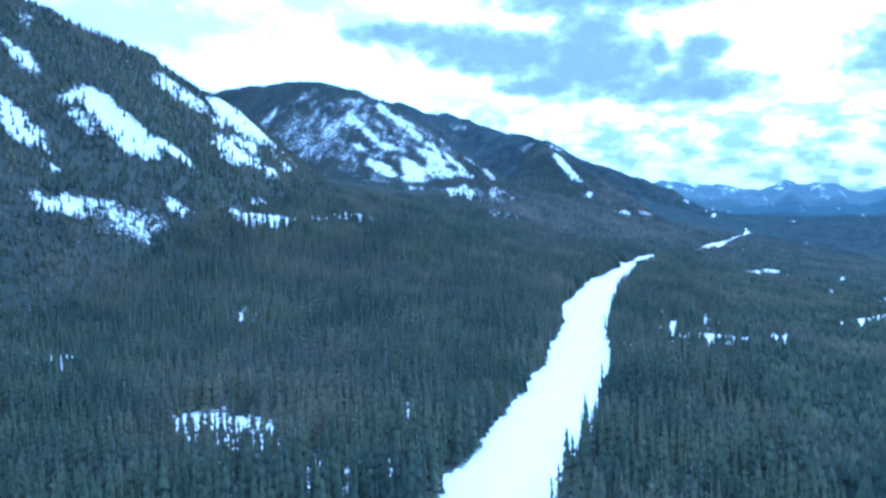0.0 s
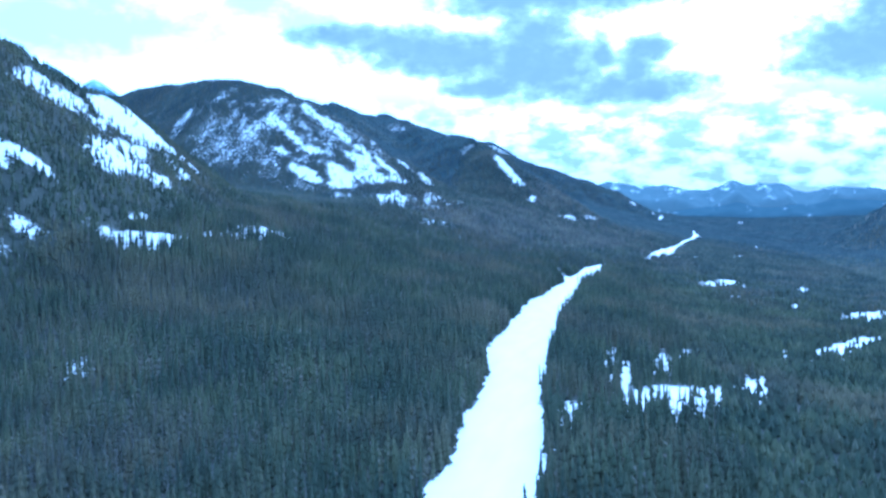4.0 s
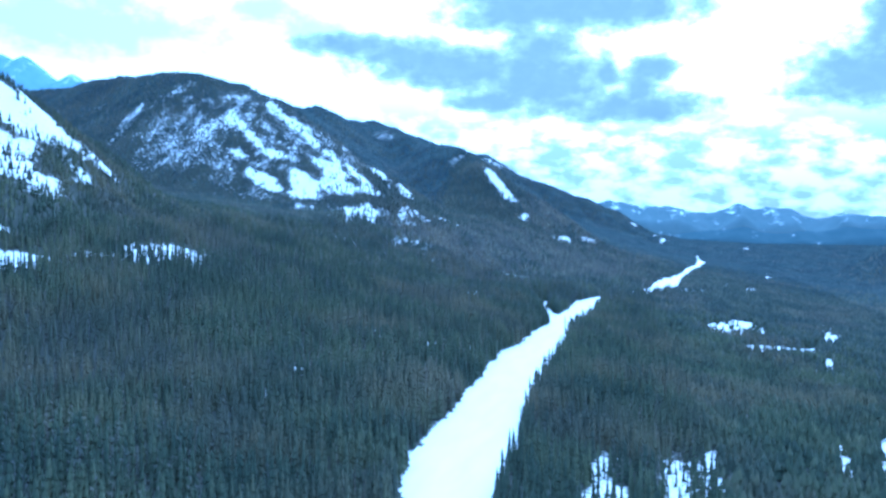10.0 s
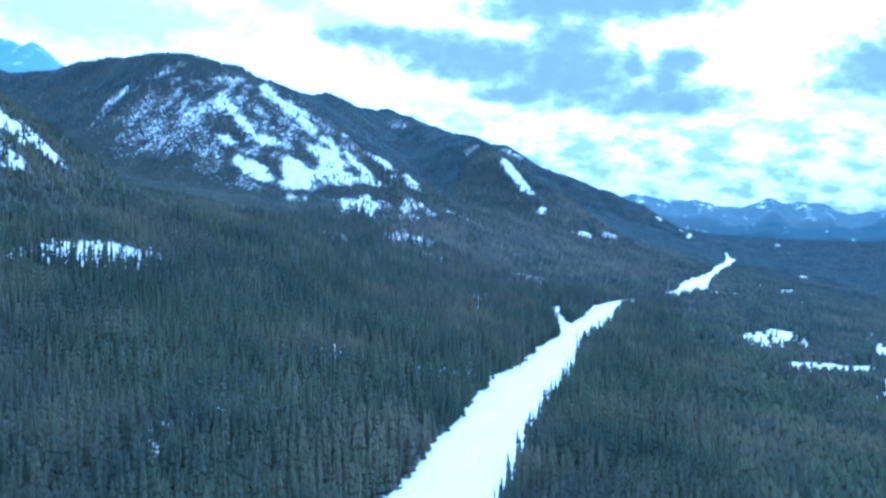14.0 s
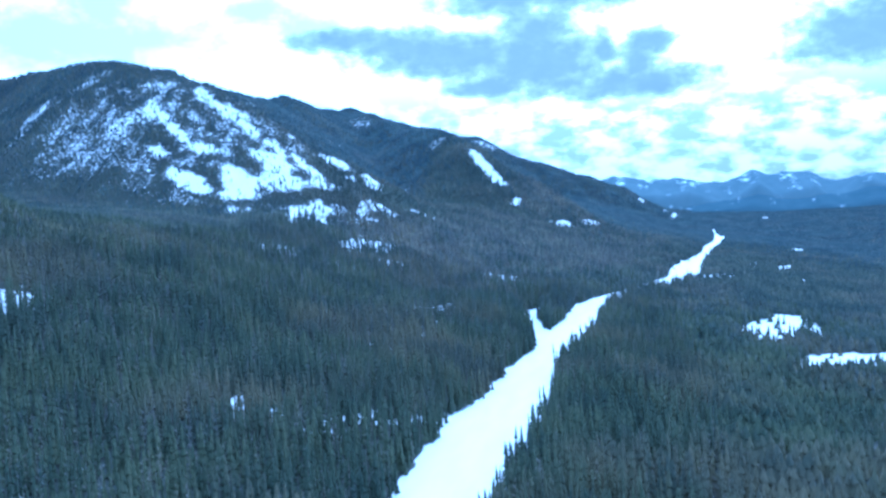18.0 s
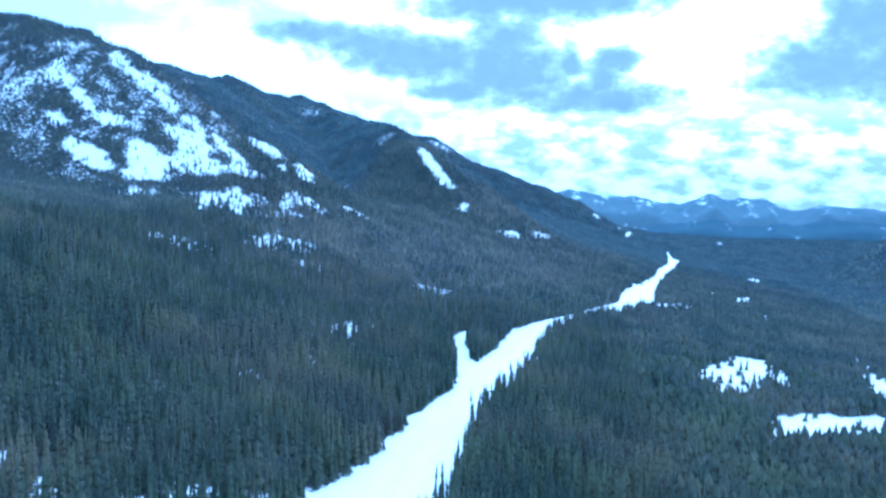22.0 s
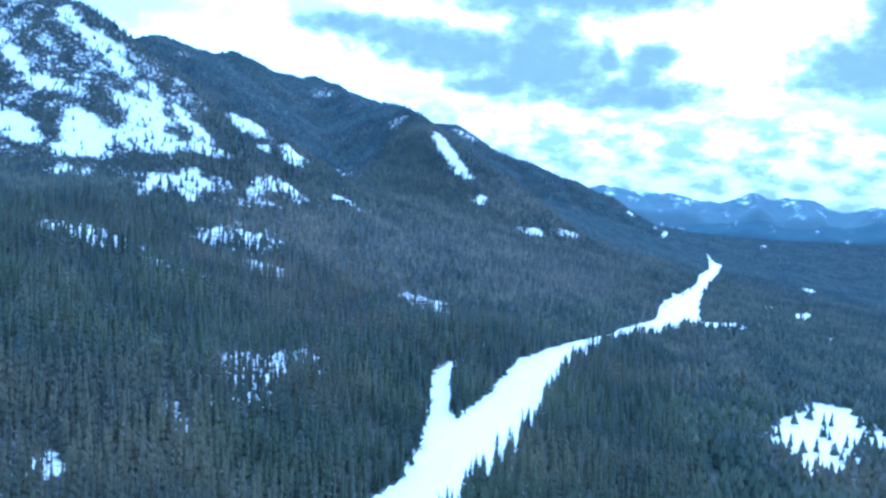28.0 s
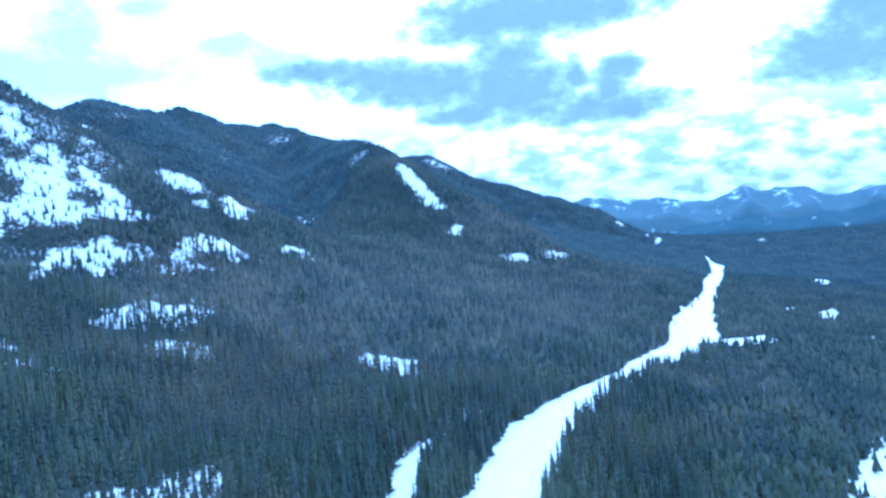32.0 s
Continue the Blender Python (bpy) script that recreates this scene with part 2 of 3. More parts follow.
WEST_PEAK = [(-3000, 3700, 930), (-2600, 3850, 800), (-2505, 3850, 782), (-2450, 3850, 757), (-2404, 3850, 775), (-2347, 3850, 729), (-2270, 3850, 684), (-2236, 3850, 672), (-2186, 3850, 703), (-2118, 3850, 655), (-2000, 3860, 590)]


def valley(x, y):
    d = river_x(y) - x
    west = np.interp(d, (0, 18, 36, 60, 110, 150, 290, 380, 430, 800, 3000), (0, 0, 8, 13, 21, 27, 72, 100, 112, 170, 400))
    west = west * step(y, 500, 1050) - 8 * step(d, 60, 160) * (1 - step(y, 420, 620))
    east = np.interp(-d, (0, 30, 60, 200, 350, 3000), (0, 0, -4, -28, -46, -50)) * (1 - 0.7 * step(y, 3200, 4500))
    bank = step(on_river(x, y), 0, 18)
    return np.where(d > 0, west, east) * bank + 55 * step(y, 3200, 4700)


def height(x, y):
    d = river_x(y) - x
    base = valley(x, y)
    rough = fbm(x, y, 130, 5)
    gully = 1 - 2 * np.abs(fbm(x + 300, y, 210, 4))
    h = base
    for line, fall, back in ((NEAR_MOUNTAIN, 1.15, None), (BIG_MOUNTAIN, 0.88, 1.5), (BIG_SHOULDER, 0.8, 0.9), (BACK_RIDGE, 0.62, None), (SPUR_RIDGE, 0.7, 0.9), (EAST_HILL, 0.6, None)):
        r = ridge(x, y, line, fall, 25.0, back)
        k = 18.0
        h = np.maximum(h, r) + k * np.exp(-np.abs(h - r) / k) * 0.35
    lift = np.clip((h - base) / 60, 0, 1)
    h = h + lift * (5 * rough - 13 * (1 - gully) + 6) + 2.5 * rough * step(np.abs(d), 25, 90)
    return h


# ------------------------------------------------------------------ where the wood is open
# clearings: x, y, half length, half width, turn in degrees, openness
NEAR_MOUNTAIN_OPEN = [(-577, 752, 18, 10, 52, 0.95), (-567, 759, 9, 4, 84, 0.7), (-532, 687, 17, 15, 67, 0.9), (-522, 695, 15, 4, 83, 0.55), (-526, 800, 20, 17, 45, 1), (-502, 807, 26, 20, 48, 1), (-490, 800, 24, 7, 67, 1), (-476, 845, 27, 9, 58, 0.92), (-542, 781, 17, 3, 87, 0.95), (-526, 764, 16, 11, 109, 0.45), (-562, 987, 38, 10, 93, 0.85), (-552, 1023, 48, 16, 97, 0.8), (-554, 1129, 34, 23, 77, 1)]
NEAR_SHOULDER_OPEN = [(-533, 1132, 25, 18, 110, 1), (-538, 1055, 41, 9, 100, 0.8), (-498, 1028, 76, 18, 105, 0.97), (-479, 1026, 46, 9, 102, 0.85), (-465, 1047, 50, 6, 106, 0.75), (-483, 1138, 14, 6, 81, 0.8), (-512, 1136, 21, 5, 99, 0.55), (-608, 802, 21, 6, 114, 0.35), (-580, 936, 18, 3, 100, 0.45), (-498, 690, 7, 3, 81, 0.6), (-511, 694, 5, 3, 89, 0.7)]
BENCH_OPEN = [(-477, 668, 29, 6, 79, 0.83), (-470, 678, 17, 6, 76, 0.66), (-469, 704, 26, 5, 74, 0.55), (-448, 718, 30, 14, 77, 0.46), (-442, 781, 12, 8, 46, 0.72), (-451, 688, 12, 5, 77, 0.5), (-404, 890, 44, 15, 69, 1), (-364, 1056, 76, 21, 86, 0.98), (-353, 1006, 15, 8, 60, 0.95), (-377, 978, 20, 7, 80, 0.9), (-432, 934, 16, 4, 90, 0.55)]
NEAR_TOE_OPEN = [(-550, 1120, 40, 27, 94, 1), (-535, 1156, 35, 25, 116, 1), (-520, 1192, 34, 14, 96, 0.92), (-512, 1221, 15, 8, 101, 0.8), (-503, 1051, 67, 15, 103, 0.97), (-481, 992, 30, 8, 102, 0.9), (-478, 1037, 33, 12, 98, 0.65), (-469, 1058, 36, 7, 110, 0.75), (-480, 1133, 20, 5, 83, 0.75), (-499, 1138, 21, 8, 132, 0.45), (-429, 936, 18, 3, 87, 0.65), (-367, 1012, 29, 11, 82, 0.55), (-376, 962, 15, 5, 76, 0.55)]
SNOW_FOOT_OPEN = [(-542, 1728, 29, 12, 174, 1), (-561, 1732, 15, 8, 168, 0.85), (-489, 1764, 27, 23, 128, 1), (-483, 1741, 25, 9, 44, 1), (-441, 1802, 37, 13, 38, 0.86), (-407, 1834, 36, 9, 46, 0.9), (-459, 1823, 23, 17, 177, 0.84), (-482, 1824, 16, 8, 170, 0.65), (-469, 2099, 33, 14, 147, 0.8), (-463, 1906, 12, 7, 48, 0.65), (-404, 2092, 18, 7, 88, 0.75)]
CREST_OPEN = [(-612, 2092, 45, 10, 48, 0.8), (-584, 1883, 29, 9, 135, 0.8), (-548, 1872, 21, 10, 173, 0.8), (-513, 1864, 24, 10, 160, 0.8), (-472, 1857, 21, 9, 158, 0.8), (-438, 1858, 28, 10, 154, 0.8), (-413, 1853, 17, 10, 148, 0.8), (-539, 1888, 24, 4, 179, 0.64), (-647, 1877, 25, 19, 143, 0.42), (-640, 1823, 32, 12, 102, 0.51), (-622, 1810, 21, 9, 160, 0.8), (-592, 1797, 28, 7, 153, 0.8), (-571, 1787, 11, 6, 158, 0.59), (-752, 1870, 12, 8, 82, 0.47)]
FACE_OPEN = [(-550, 1787, 21, 8, 37, 0.97), (-591, 1756, 18, 7, 179, 0.8), (-603, 1758, 10, 5, 28, 0.8), (-571, 1752, 14, 4, 178, 0.41), (-522, 1799, 19, 10, 48, 0.31), (-525, 1773, 17, 4, 30, 0.41), (-579, 1835, 12, 4, 52, 0.3), (-713, 1783, 45, 38, 57, 0.26), (-668, 1775, 51, 9, 82, 0.43), (-696, 1728, 29, 11, 72, 0.34), (-608, 1730, 39, 18, 47, 0.26), (-609, 1706, 29, 12, 47, 0.24), (-748, 1801, 26, 22, 66, 0.24)]
WEST_FACE_OPEN = [(-810, 1819, 50, 12, 85, 0.52), (-745, 1870, 10, 6, 22, 0.44), (-938, 1925, 11, 6, 178, 0.37), (-708, 1770, 47, 37, 156, 0.26), (-660, 1776, 52, 13, 79, 0.44), (-725, 1731, 33, 24, 85, 0.18), (-600, 1716, 35, 27, 116, 0.23)]
FRINGE_OPEN = [(-476, 1708, 23, 11, 33, 0.5), (-430, 1752, 22, 6, 45, 0.35), (-534, 1698, 32, 8, 13, 0.3)]
LOWER_SLOPE_OPEN = [(-402, 1764, 29, 16, 70, 0.9), (-405, 1716, 26, 6, 100, 0.84), (-380, 1757, 20, 13, 85, 0.69), (-370, 1799, 16, 10, 65, 0.45), (-345, 1878, 41, 13, 87, 0.84), (-345, 1834, 21, 10, 75, 0.56), (-328, 1890, 26, 13, 101, 0.53), (-345, 1800, 44, 10, 64, 0.42), (-324, 2043, 33, 14, 102, 1), (-302, 2032, 22, 21, 52, 0.64), (-348, 1540, 26, 30, 100, 0.95), (-366, 1520, 19, 10, 113, 0.84), (-373, 1482, 16, 5, 119, 0.88)]
TERRACE_OPEN = [(-328, 1538, 19, 8, 108, 0.86), (-297, 1531, 15, 10, 151, 0.66), (-311, 1687, 56, 23, 86, 0.71), (-295, 1694, 29, 8, 98, 0.84), (-261, 1630, 18, 20, 65, 0.66), (-404, 2105, 35, 13, 94, 0.84), (-463, 2532, 36, 13, 120, 0.54), (-430, 2069, 8, 8, 172, 0.66)]
BACK_RIDGE_OPEN = [(-293, 2576, 47, 14, 133, 1), (-263, 2538, 25, 17, 132, 0.9), (-218, 2476, 15, 9, 58, 0.95), (-734, 3204, 85, 22, 132, 0.42), (-410, 2681, 29, 22, 119, 0.32), (-678, 2749, 52, 7, 99, 0.35), (-655, 2749, 59, 11, 102, 0.3), (-845, 2695, 20, 11, 116, 0.4), (-852, 2927, 55, 9, 101, 0.4), (-493, 3951, 50, 34, 25, 0.45)]
NORTH_SLOPE_OPEN = [(-304, 1692, 57, 10, 84, 0.69), (-286, 1685, 42, 8, 87, 0.54), (-257, 1624, 13, 10, 105, 0.64), (-284, 1530, 10, 6, 177, 0.84), (-299, 1534, 9, 5, 110, 0.59), (-321, 1539, 14, 4, 123, 0.84), (-273, 1540, 11, 8, 86, 0.44), (-142, 1699, 16, 20, 30, 0.64), (-161, 1704, 16, 4, 103, 0.74), (-112, 1710, 12, 5, 95, 0.74)]
FOOT_SLOPE_OPEN = [(-127, 2454, 32, 13, 63, 0.9), (-78, 2548, 56, 13, 71, 0.85), (-149, 1712, 19, 17, 50, 0.69), (-110, 1716, 9, 5, 69, 0.64)]
NEAR_WOOD_OPEN = [(-296, 614, 26, 7, 119, 0.7), (-339, 480, 34, 14, 136, 0.72), (-380, 489, 31, 14, 138, 0.54), (-168, 330, 46, 14, 138, 1), (-188, 349, 20, 11, 130, 1), (-110, 364, 20, 5, 112, 0.75), (-101, 346, 20, 5, 112, 0.72), (-130, 346, 20, 6, 115, 0.66), (-136, 287, 27, 6, 119, 0.8), (-104, 261, 18, 4, 111, 0.54), (-84, 267, 19, 4, 111, 0.8), (-87, 253, 19, 6, 109, 0.46), (-183, 358, 29, 4, 117, 0.54)]
MID_WOOD_OPEN = [(-180, 1014, 24, 5, 110, 0.72), (-132, 995, 22, 5, 106, 0.77), (-190, 826, 13, 4, 122, 0.64), (-182, 806, 14, 4, 121, 0.56), (-180, 852, 18, 5, 118, 0.56), (-122, 864, 15, 4, 109, 0.56), (-154, 1001, 16, 4, 116, 0.56), (-118, 1032, 17, 12, 75, 0.56), (-100, 1053, 23, 7, 82, 0.61), (-92, 1063, 18, 7, 95, 0.72)]
NORTH_WOOD_OPEN = [(-166, 1378, 40, 20, 100, 0.66), (-151, 1334, 26, 9, 108, 0.66), (-167, 1211, 19, 10, 113, 0.55), (-170, 1314, 20, 4, 118, 0.39), (-176, 1395, 27, 8, 111, 0.38), (-160, 1410, 30, 18, 98, 0.5), (-143, 1394, 20, 6, 107, 0.93), (-156, 1281, 20, 7, 117, 0.38), (-175, 1291, 19, 7, 118, 0.36), (-152, 1309, 20, 10, 120, 0.34)]
VALLEY_HEAD_OPEN = [(42, 3909, 23, 12, 93, 0.85), (118, 3885, 24, 9, 68, 0.85), (152, 3900, 91, 10, 79, 0.85), (463, 4108, 46, 18, 69, 0.81)]
EAST_WOOD_OPEN = [(22, 617, 54, 23, 68, 1), (70, 700, 78, 9, 83, 0.97), (-6, 688, 62, 8, 93, 0.97), (20, 745, 59, 6, 87, 0.97), (37, 787, 54, 7, 84, 0.97), (-26, 537, 37, 5, 92, 0.97), (184, 987, 120, 16, 68, 1), (270, 1291, 104, 28, 69, 1), (115, 881, 54, 3, 81, 1), (128, 1545, 105, 26, 72, 1), (163, 1568, 47, 13, 76, 0.68), (257, 1598, 67, 13, 74, 1), (267, 1707, 74, 3, 78, 0.97), (145, 1370, 71, 20, 62, 1), (191, 1408, 46, 13, 68, 1)]
EAST_PLAIN_OPEN = [(352, 2780, 117, 17, 78, 1), (195, 2213, 74, 10, 75, 0.98), (241, 2218, 85, 11, 77, 0.98), (231, 2010, 64, 5, 75, 1), (322, 2812, 106, 8, 79, 0.88), (254, 1591, 117, 6, 80, 0.98), (193, 1308, 62, 9, 78, 0.98)]
CLEARINGS = NEAR_MOUNTAIN_OPEN + NEAR_SHOULDER_OPEN + BENCH_OPEN + NEAR_TOE_OPEN + SNOW_FOOT_OPEN + CREST_OPEN + FACE_OPEN + WEST_FACE_OPEN + FRINGE_OPEN + LOWER_SLOPE_OPEN + TERRACE_OPEN + BACK_RIDGE_OPEN + NORTH_SLOPE_OPEN + FOOT_SLOPE_OPEN + NEAR_WOOD_OPEN + MID_WOOD_OPEN + NORTH_WOOD_OPEN + VALLEY_HEAD_OPEN + EAST_WOOD_OPEN + EAST_PLAIN_OPEN


def openness(x, y):
    # ragged along the fall line
    n = 0.75 * fbm(x, 0.6 * y, 38, 5) + 0.6 * fbm(x + 70, 0.5 * y, 9, 3)
    mottle = 0.95 * fbm(x - 40, 0.6 * y + 25, 9, 3) + 0.55 * fbm(x + 11, 0.8 * y - 60, 27, 4)
    fine = 1.25 * fbm(x + 5, 0.7 * y + 90, 8, 2)
    o = np.where(on_river(x, y) < 0, 1.0, 0.0)
    # snow showing here and there between the trees of the steep slopes
    o = np.maximum(o, (0.02 + 0.22 * mottle) * step(-x, 430, 540) * step(y, 1500, 1620) * (1 - step(y, 2100, 2300)))
    face = step(-x, 395, 450) * (1 - step(-x, 740, 830)) * step(y, 1680, 1720) * (1 - step(y, 1885, 1925))
    o = np.maximum(o, np.clip(0.19 + 0.40 * mottle + 0.28 * n, 0, 0.7) * face)
    for cx, cy, a, b, turn, k in CLEARINGS:
        c, s = math.cos(radians(turn)), math.sin(radians(turn))
        near = (np.abs(x - cx) < 1.7 * a + 6) & (np.abs(y - cy) < 1.7 * a + 6)
        if not near.any():
            continue
        u, v = x[near] - cx, y[near] - cy
        r = np.hypot((u * c + v * s) / a, (v * c - u * s) / b)
        if k > 0.85:
            ragged = 0.6 if k == 1 else 1.0
            r = r + ragged * (0.5 * n[near] + 0.4 * fine[near])
            kk, edge = np.clip(k - (0.03 if k == 1 else 0.12) + 0.22 * ragged * mottle[near], 0, 1), step(r, 0.75, 1.3)
        else:
            r = r + 0.6 * n[near] + 0.4 * fine[near]
            kk, edge = np.clip(k + 0.75 * min(k, 1.1 - k) * mottle[near], 0, 0.95), step(r, 0.55, 1.3)
        o[near] = np.maximum(o[near], kk * (1 - edge))
    return o


# ------------------------------------------------------------------ materials
def material(name):
    m = bpy.data.materials.new(name)
    m.use_nodes = True
    t = m.node_tree
    return m, t, t.nodes["Principled BSDF"]


def snow_and_floor():
    m, t, b = material("snow_over_forest_floor")
    pos = node(t, "ShaderNodeNewGeometry")
    n1 = node(t, "ShaderNodeTexNoise", Scale=0.05, Detail=6.0)
    n2 = node(t, "ShaderNodeTexNoise", Scale=0.3, Detail=5.0, Roughness=0.6)
    for n in (n1, n2):
        t.links.new(pos.outputs["Position"], n.inputs["Vector"])
    open_ = node(t, "ShaderNodeAttribute")
    open_.attribute_name = "open"
    snow = mix_colour(t, n1.outputs[0], (0.80, 0.82, 0.84), (0.90, 0.90, 0.90))
    floor = mix_colour(t, n1.outputs[0], (0.020, 0.030, 0.022), (0.044, 0.048, 0.034))
    f = math_node(t, "ADD", open_.outputs["Fac"], math_node(t, "MULTIPLY", math_node(t, "SUBTRACT", n2.outputs[0], 0.5), 2.2))
    col = mix_colour(t, ramp(t, f, 0.28, 0.80), floor, snow)
    t.links.new(col, b.inputs["Base Color"])
    b.inputs["Roughness"].default_value = 0.85
    return m


def needles(name, a, b_, c):
    m, t, b = material(name)
    g = node(t, "ShaderNodeNewGeometry")
    n = node(t, "ShaderNodeTexNoise", Scale=0.008, Detail=3.0)
    t.links.new(g.outputs["Position"], n.inputs["Vector"])
    tone = node(t, "ShaderNodeAttribute")
    tone.attribute_name = "tone"
    col = mix_colour(t, tone.outputs["Fac"], a, b_)
    col = mix_colour(t, ramp(t, n.outputs[0], 0.45, 0.65), col, c)
    # stands of different age and kind
    stand = node(t, "ShaderNodeTexNoise", Scale=0.022, Detail=4.0, Roughness=0.6)
    t.links.new(g.outputs["Position"], stand.inputs["Vector"])
    age = mix_colour(t, ramp(t, stand.outputs[0], 0.35, 0.68), (0.62, 0.72, 0.78), (1.32, 1.26, 1.10))
    col = mix_colour(t, 1.0, col, age, "MULTIPLY")
    t.links.new(col, b.inputs["Base Color"])
    b.inputs["Roughness"].default_value = 0.75
    b.inputs["Specular IOR Level"].default_value = 0.2
    return m


def plain_snow():
    m, t, b = material("wind_packed_river_snow")
    g = node(t, "ShaderNodeNewGeometry")
    n = node(t, "ShaderNodeTexNoise", Scale=0.12, Detail=6.0)
    stretch = node(t, "ShaderNodeVectorMath")
    stretch.operation = "MULTIPLY"
    stretch.inputs[1].default_value = (1.0, 0.2, 1.0)
    t.links.new(g.outputs["Position"], stretch.inputs[0])
    t.links.new(stretch.outputs[0], n.inputs["Vector"])
    t.links.new(mix_colour(t, n.outputs[0], (0.78, 0.81, 0.84), (0.92, 0.92, 0.92)), b.inputs["Base Color"])
    bump = node(t, "ShaderNodeBump", Strength=0.3, Distance=0.4)
    t.links.new(n.outputs[0], bump.inputs["Height"])
    t.links.new(bump.outputs[0], b.inputs["Normal"])
    b.inputs["Roughness"].default_value = 0.6
    return m


def bark():
    m, t, b = material("grey_brown_bark")
    g = node(t, "ShaderNodeNewGeometry")
    n = node(t, "ShaderNodeTexNoise", Scale=1.5, Detail=5.0)
    t.links.new(g.outputs["Position"], n.inputs["Vector"])
    t.links.new(mix_colour(t, n.outputs[0], (0.10, 0.08, 0.06), (0.26, 0.22, 0.19)), b.inputs["Base Color"])
    b.inputs["Roughness"].default_value = 0.9
    return m


def far_haze(name, low, high, snow_line, snow_most):
    """Woods and snow seen through many kilometres of air; its haze is painted into the base colour and a weak glow."""
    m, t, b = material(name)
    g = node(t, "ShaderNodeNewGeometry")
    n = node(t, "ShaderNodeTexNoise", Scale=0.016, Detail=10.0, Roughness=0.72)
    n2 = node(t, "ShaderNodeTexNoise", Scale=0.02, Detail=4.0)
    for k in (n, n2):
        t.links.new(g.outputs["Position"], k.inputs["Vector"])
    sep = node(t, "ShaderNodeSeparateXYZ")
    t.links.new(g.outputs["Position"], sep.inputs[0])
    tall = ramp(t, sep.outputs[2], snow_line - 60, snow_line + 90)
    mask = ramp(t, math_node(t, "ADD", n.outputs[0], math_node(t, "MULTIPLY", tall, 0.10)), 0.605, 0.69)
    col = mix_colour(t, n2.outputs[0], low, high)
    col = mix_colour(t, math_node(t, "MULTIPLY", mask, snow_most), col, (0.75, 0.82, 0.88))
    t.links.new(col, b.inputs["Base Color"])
    # surface emission stands in for skylight scattered by the air
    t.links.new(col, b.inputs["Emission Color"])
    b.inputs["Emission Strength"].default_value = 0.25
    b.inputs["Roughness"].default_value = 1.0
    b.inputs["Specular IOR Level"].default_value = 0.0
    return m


SNOW = snow_and_floor()
RIVER_SNOW = plain_snow()
BARK = bark()
NEEDLES = needles("conifer_needles", (0.038, 0.050, 0.031), (0.068, 0.080, 0.048), (0.079, 0.077, 0.051))
# haze of distance put into the base colour, strong here, thinner on the next
HAZY_NEEDLES = needles("haze_tinted_conifer_needles", (0.042, 0.062, 0.068), (0.056, 0.080, 0.086), (0.054, 0.070, 0.075))
THIN_HAZE_NEEDLES = needles("thinly_hazed_conifer_needles", (0.056, 0.069, 0.057), (0.079, 0.091, 0.074), (0.082, 0.085, 0.070))
TWIGS = needles("bare_larch_twigs", (0.090, 0.087, 0.075), (0.142, 0.137, 0.118), (0.120, 0.112, 0.096))
FAR_HILLS = far_haze("hazy_blue_forested_hills", (0.100, 0.142, 0.158), (0.160, 0.202, 0.216), 140, 0.75)
LOW_HILLS = far_haze("hazy_dark_blue_foothills", (0.062, 0.096, 0.114), (0.094, 0.130, 0.146), 260, 0.6)
FAR_PEAK = far_haze("pale_hazy_snow_peak", (0.17, 0.26, 0.34), (0.25, 0.35, 0.43), 640, 0.4)


# ------------------------------------------------------------------ ground
def mesh_from(name, verts, faces, mat):
    me = bpy.data.meshes.new(name)
    verts, faces = np.asarray(verts, np.float32), np.asarray(faces, np.int32)
    n, k = faces.shape
    me.vertices.add(len(verts))
    me.vertices.foreach_set("co", verts.ravel())
    me.loops.add(n * k)
    me.loops.foreach_set("vertex_index", faces.ravel())
    me.polygons.add(n)
    me.polygons.foreach_set("loop_start", np.arange(0, n * k, k, dtype=np.int32))
    me.polygons.foreach_set("use_smooth", np.ones(n, bool))
    me.update(calc_edges=True)
    me.materials.append(mat)
    return me


